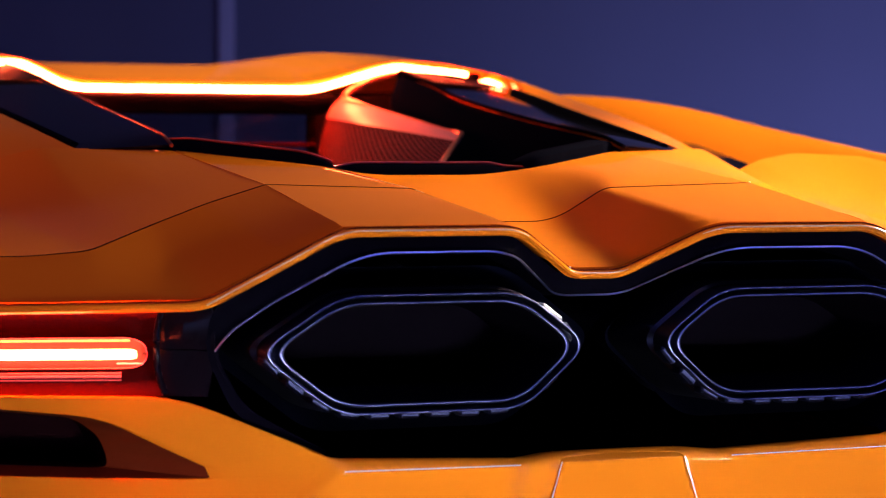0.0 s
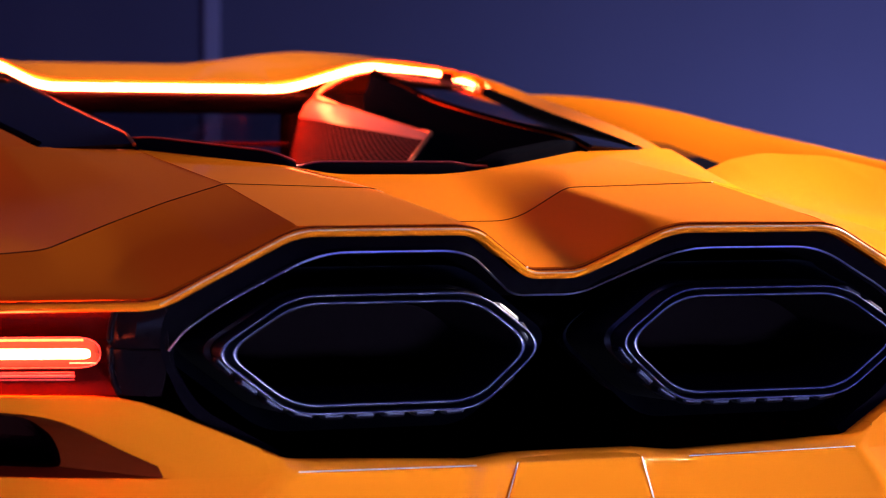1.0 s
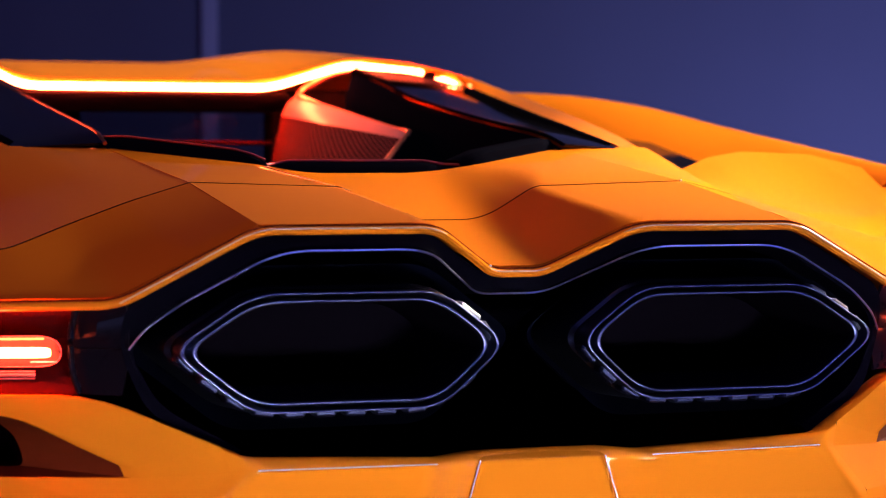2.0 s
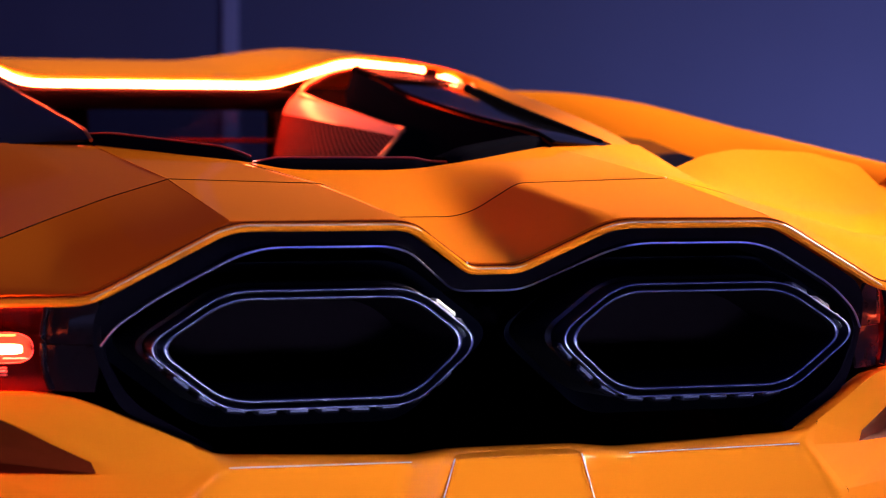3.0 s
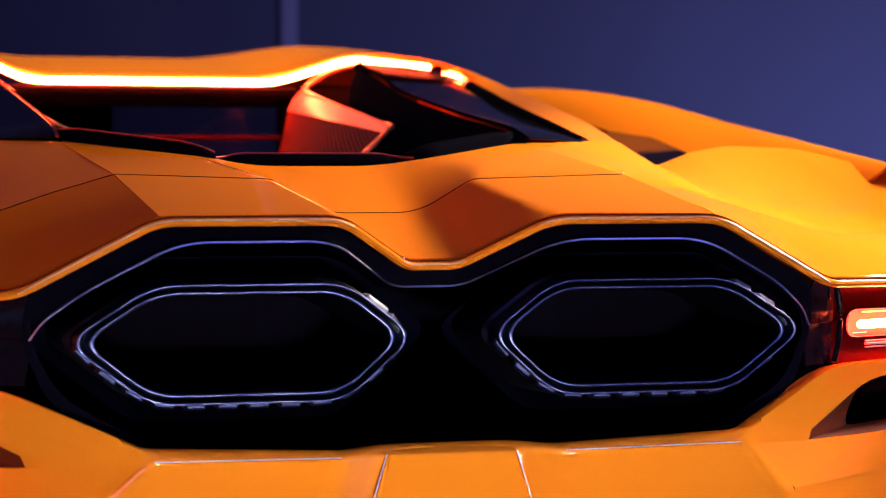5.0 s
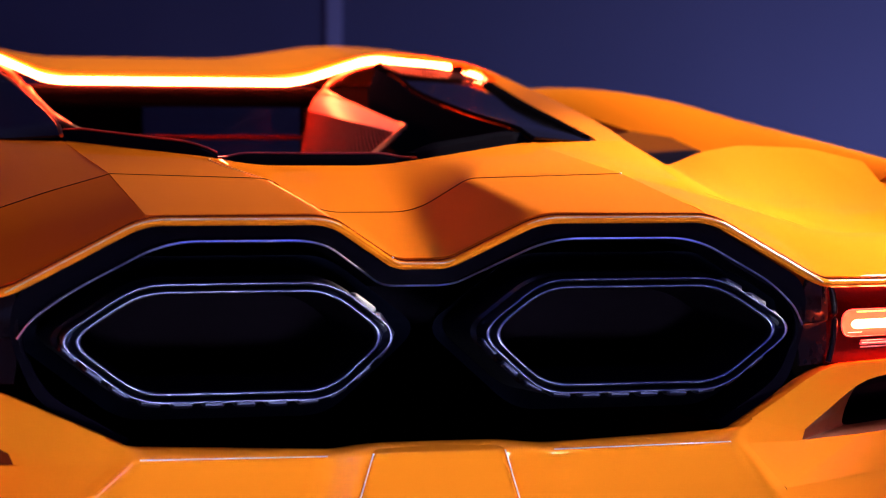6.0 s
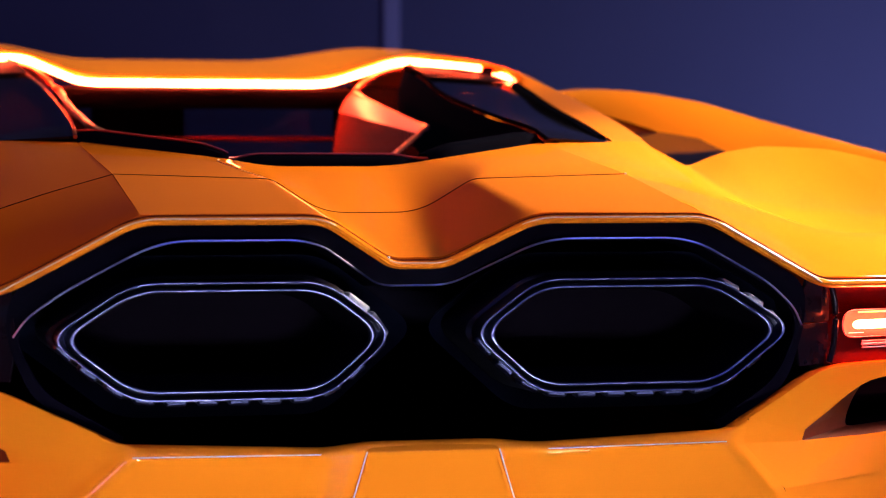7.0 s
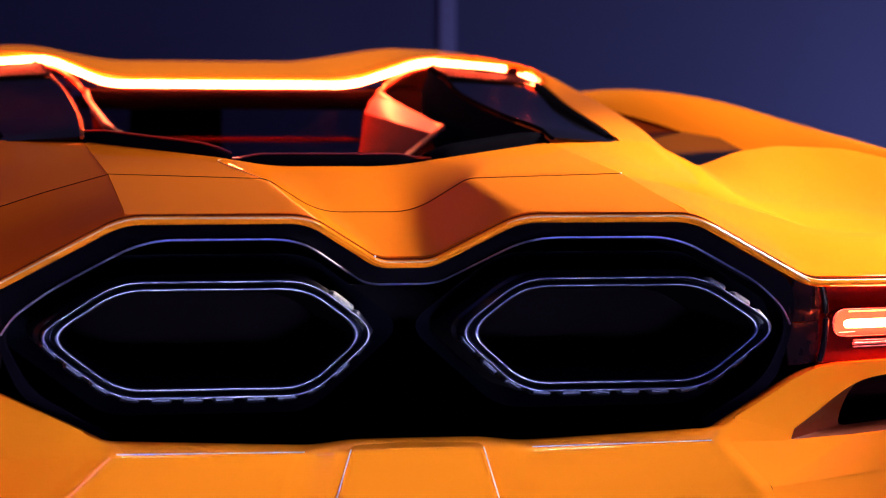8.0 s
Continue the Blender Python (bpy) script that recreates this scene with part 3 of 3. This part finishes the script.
for s in (1, -1):
    tip = part("exhaust_tip", grid([mir(hexagon(d, y), s) for d, y in prof], True), TIP, car, "dark polished metal hexagonal tip", sharp=60, flip=s > 0)
    part("pipe", grid([mir(hexagon(d, y), s) for d, y in ((-0.0094, 0.012), (-0.012, 0.03), (-0.020, 0.15))], True), SOOT, tip, flip=s > 0)
    end = bmesh.new()
    end.faces.new([end.verts.new(p) for p in mir(hexagon(-0.018, 0.149), s)])
    part("pipe_end", end, SOOT, tip)
    part("bowl", grid([mir(hexagon(d, y), s) for d, y in ((0.022, 0.070), (0.019, 0.080), (0.012, 0.098), (0.0065, 0.120))], True), BOWL, tip, "glossy dark bowl round the tip", flip=s > 0)
    # shroud with raised tabs round the tip
    part("shroud", grid([mir(hexagon(d, y), s) for d, y in ((0.001, 0.030), (0.004, 0.034), (0.005, 0.07), (0.008, 0.15))], True), SHROUD, tip, flip=s > 0)
    loop = mir(hexagon(0.0018, 0.020), s)
    ring = even(loop + loop[:1], 25)
    cen = Vector((s * 0.1955, 0.020, 0.797))
    for a, b in zip(ring, ring[1:]):
        mid, t3 = (a + b) / 2, (b - a).normalized()
        out = Vector((t3.z, 0, -t3.x))
        if out.dot(mid - cen) < 0:
            out.negate()
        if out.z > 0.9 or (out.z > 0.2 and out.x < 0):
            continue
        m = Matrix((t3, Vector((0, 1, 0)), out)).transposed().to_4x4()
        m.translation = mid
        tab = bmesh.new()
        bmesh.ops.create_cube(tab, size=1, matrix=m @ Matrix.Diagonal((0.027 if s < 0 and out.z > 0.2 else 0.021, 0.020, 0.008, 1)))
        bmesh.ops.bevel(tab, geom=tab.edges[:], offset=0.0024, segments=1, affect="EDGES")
        # Upper tabs take the lit tone, the others the shaded one.
        part("tab", tab, TAB_LIT if out.z > 0.2 else TAB_SHADED, tip)

# tail lamps
for s in (1, -1):
    lamp = part("tail_lamp", grid([curve(mir(l, s), 8) for l in (
        [(0.430, 0.078, 0.834), (0.430, 0.108, 0.80), (0.430, 0.078, 0.752)],
        [(0.60, 0.205, 0.828), (0.60, 0.235, 0.79), (0.60, 0.205, 0.745)],
        [(0.90, 0.42, 0.822), (0.90, 0.45, 0.78), (0.90, 0.42, 0.735)])]), LENS, car, "red tail lamp with a glowing bar", thick=0.004, flip=s < 0)
    part("light_bar", tube(mir([(0.4565, 0.0715, 0.792), (0.4572, 0.0718, 0.792), (0.4600, 0.0735, 0.792), (0.4650, 0.0770, 0.792), (0.6060, 0.1840, 0.786), (0.8860, 0.3840, 0.775)], s), [0.0022, 0.0034, 0.0044, 0.0047, 0.005, 0.005], 10), BAR, lamp)
    core = [Vector(p) for p in ((0.4455, 0.0820, 0.792), (0.4465, 0.0830, 0.792), (0.4495, 0.0855, 0.792), (0.4550, 0.0895, 0.792), (0.4630, 0.0955, 0.792), (0.6060, 0.2025, 0.786), (0.8860, 0.4025, 0.775))]
    half = [0.0015, 0.006, 0.0100, 0.0128, 0.0140, 0.0142, 0.0142]
    part("reflector", grid([mir([c + Vector((0, -0.004 * abs(k), h * k)) for k in (-1, -0.6, 0, 0.6, 1)], s) for c, h in zip(core, half)]), CAPSULE, lamp, "red reflector behind the glowing bar", thick=0.001, flip=s < 0)
    # The rim glows by itself in place of red light caught on it.
    rim = [c + Vector((0, -0.005, h)) for c, h in zip(core[:6], half)][::-1] + [c + Vector((0, -0.005, -h)) for c, h in zip(core[:6], half)]
    part("lens_rim_glow", tube(mir(rim, s), 0.0005, 6), BAR_DIM, lamp)
    dots = mir([(0.4620, 0.0750, 0.8047), (0.6060, 0.1840, 0.799), (0.8860, 0.3840, 0.79)], s)
    dots = even(dots, 49)
    for a, b in zip(dots, dots[1:]):
        part("led", tube([a, a.lerp(b, 0.90)], 0.0009, 6), BAR_DOT, lamp)
    part("lens_line", tube(mir([(0.4500, 0.0720, 0.7835), (0.4720, 0.0850, 0.7830)], s), 0.0004, 6), GLINT, lamp, "fine pale line in the lens")
    for z, r in ((0.7745, 0.0007), (0.7715, 0.0016), (0.7680, 0.0007)):
        part("dim_bar", tube(mir([(0.4690, 0.0810, z), (0.6060, 0.1840, z - 0.006), (0.8860, 0.3840, z - 0.015)], s), r, 6), BAR_DIM, lamp)

# bumper: middle piece, proud centre panel and two corners with vents
T0 = [(0, 0.016, 0.6935), (0.064, 0.014, 0.6935), (0.100, 0.004, 0.690), (0.296, -0.012, 0.700), (0.3152, -0.002, 0.7081)]
T1 = [(0, 0.006, 0.6865), (0.065, 0.004, 0.6865), (0.108, -0.010, 0.6852), (0.288, -0.021, 0.6885), (0.3075, -0.0073, 0.6848)]
T3 = [(0, 0.010, 0.640), (0.078, 0.004, 0.638), (0.122, -0.004, 0.636), (0.340, 0.000, 0.636), (0.360, 0.0159, 0.6355)]
T4 = [(0, 0.040, 0.50), (0.11, 0.030, 0.50), (0.16, 0.020, 0.50), (0.40, 0.050, 0.50), (0.42, 0.065, 0.50)]
T00 = drop(T0, 0.03, -0.004)
cols = [fillet(c, 0.006, 5) for c in zip(*stations([T00, T0, T1, T3, T4], 0.016, 4))]
part("bumper", grid(cols), PAINT, car, sharp=60, thick=0.004).modifiers.new("normals", "WEIGHTED_NORMAL").keep_sharp = True
mid = [fillet([(-x, y + 0.012, z), (-x, y - d, z), (x, y - d, z), (x, y + 0.012, z)], 0.007, 7) for x, y, z, d in ((0.0635, 0.0155, 0.6922, 0.0), (0.0645, 0.0085, 0.6880, 0.002), (0.0652, 0.0050, 0.6858, 0.003), (0.0655, 0.0046, 0.6845, 0.004), (0.0658, 0.0046, 0.6835, 0.004), (0.0670, 0.0044, 0.680, 0.004), (0.0790, 0.0036, 0.640, 0.004), (0.0910, 0.0028, 0.600, 0.004), (0.112, 0.030, 0.50, 0.004))]
part("centre_panel", grid(mid), PAINT, car, sharp=50, flip=True).modifiers.new("normals", "WEIGHTED_NORMAL").keep_sharp = True
# Pale tubes draw the highlights along the centre panel's edges.
for s in (1, -1):
    part("panel_glint", tube(mir([(0.0642, -0.0004, 0.6850), (0.0658, -0.0004, 0.680), (0.0780, -0.0011, 0.640), (0.0900, -0.0018, 0.600), (0.1107, 0.0252, 0.50)], s), 0.0006, 8), GLINT, car, "thin added tube drawing the centre panel's edge highlight")
# Pale tubes draw the highlight along the bumper crease.
for s in (1, -1):
    part("crease_glint", tube(mir([(0.110, -0.0094, 0.6849), (0.20, -0.0152, 0.6866), (0.286, -0.0202, 0.6882)], s), 0.00045, 8), GLINT, car, "thin added tube drawing the bumper crease's highlight")
part("diffuser", grid(stations([drop(T4, 0.02, 0), drop(T4, 0.12, -0.2), drop(T4, 0.4, -0.38)], 0.012, 3)), SATIN, car, thick=0.01, flip=True)
for s in (1, -1):
    V = fillet([(0.384, 0.0445, 0.6775), (0.388, 0.0466, 0.687), (0.435, 0.0747, 0.709), (0.482, 0.103, 0.7315), (0.58, 0.168, 0.7375), (0.78, 0.303, 0.733), (0.78, 0.311, 0.674), (0.58, 0.177, 0.672), (0.48, 0.109, 0.6735)], [0.001, 0.001, 0.01, 0.04, 0.03, 0.002, 0.002, 0.01, 0.01], 3, True)
    O = fillet([(0.3075, -0.0073, 0.6848), (0.3152, -0.002, 0.7081), (0.36, 0.0215, 0.727), (0.42, 0.058, 0.752), (0.60, 0.180, 0.7475), (0.86, 0.356, 0.742), (0.86, 0.375, 0.62), (0.58, 0.185, 0.63), (0.360, 0.0159, 0.6355)], [0.0004, 0.0004, 0.01, 0.045, 0.02, 0.0004, 0.0004, 0.0004, 0.0004], 3, True)
    Rr = fillet([(0.471, 0.130, 0.683), (0.473, 0.130, 0.695), (0.480, 0.130, 0.712), (0.500, 0.147, 0.7275), (0.58, 0.200, 0.7325), (0.77, 0.330, 0.729), (0.77, 0.335, 0.684), (0.58, 0.206, 0.680), (0.480, 0.136, 0.681)], 0.012, 3, True)
    corner = part("bumper_corner", grid([mir(l, s) for l in (O, [tuple(Vector(a).lerp(Vector(b), 0.93)) for a, b in zip(O, V)], V, [tuple(Vector(a).lerp(Vector(b), 0.10)) for a, b in zip(V, Rr)])], True), PAINT, car, sharp=40, flip=s > 0)
    part("shaded_vent_lining", grid([mir(l, s) for l in ([tuple(Vector(a).lerp(Vector(b), 0.10)) for a, b in zip(V, Rr)], Rr)], True), LINING, corner, "lining of the vent, recess shade put into its brown orange", flip=s > 0)
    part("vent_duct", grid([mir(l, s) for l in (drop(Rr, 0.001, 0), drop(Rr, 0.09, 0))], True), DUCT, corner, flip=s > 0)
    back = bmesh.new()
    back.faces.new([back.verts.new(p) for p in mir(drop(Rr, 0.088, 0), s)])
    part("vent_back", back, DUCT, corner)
    top_line = [(0.300, -0.0095, 0.7008)] + [tuple(p) for p in O[4:21]]
    part("corner_top", grid([mir(l, s) for l in (drop(top_line, 0.035, -0.003), drop(top_line, 0.006, 0.001), top_line)]), PAINT, corner, flip=s > 0)
    part("corner_skirt", grid([curve(mir(l, s), 12) for l in ([(0.360, 0.0159, 0.6355), (0.58, 0.185, 0.63), (0.86, 0.385, 0.62), (0.97, 0.52, 0.62)], [(0.42, 0.065, 0.50), (0.60, 0.20, 0.50), (0.88, 0.40, 0.50), (0.98, 0.53, 0.5)])]), PAINT, corner, flip=s > 0)

# hood, nose and windscreen ahead of the cabin
hood = [[(0, y, z + 0.012), (0.30, y, z + 0.022), (0.62, y, z + 0.020), (w, y, z)] for y, z, w in ((3.24, 0.850, 0.80), (3.7, 0.815, 0.84), (4.15, 0.725, 0.80), (4.55, 0.590, 0.72))]
part("hood", grid([fillet(both(l), 0.05, 4) for l in hood]), PAINT, car, thick=0.006)
nose = [[(0, y, z), (0.40, y - 0.02, z), (w, y - 0.10, z)] for y, z, w in ((4.56, 0.585, 0.72), (4.66, 0.46, 0.80), (4.62, 0.22, 0.84))]
part("nose", grid([fillet(both(l), 0.08, 4) for l in nose]), PAINT, car, thick=0.006)
screen = [[(0, 2.66, 1.112), (0.30, 2.66, 1.122), (0.50, 2.66, 1.075)], [(0, 2.96, 1.005), (0.33, 2.96, 1.005), (0.60, 2.95, 0.960)], [(0, 3.24, 0.866), (0.36, 3.24, 0.864), (0.70, 3.22, 0.852)]]
part("windscreen", grid([fillet(both(l), 0.05, 4) for l in screen]), CLEAR, car, "clear windscreen glass", thick=0.004)

# wheels
def lathe(profile, seg=40):
    """A ring turned about the x axis out of (x, radius) pairs."""
    return grid([[Vector((x, r * math.cos(2 * math.pi * k / seg), r * math.sin(2 * math.pi * k / seg))) for k in range(seg)] for x, r in profile], True)


for s in (1, -1):
    for y in (0.98, 3.72):
        wheel = part("wheel", lathe([(-0.12, 0.24), (-0.13, 0.30), (-0.12, 0.345), (-0.08, 0.36), (0.08, 0.36), (0.12, 0.345), (0.13, 0.30), (0.12, 0.24)]), RUBBER, car)
        wheel.location = (s * 0.84, y, 0.36)
        part("rim", lathe([(-0.11, 0.24), (-0.10, 0.25), (0.10, 0.25), (0.12, 0.24), (0.09, 0.20), (0.06, 0.07), (0.05, 0.002)]), SATIN, wheel)
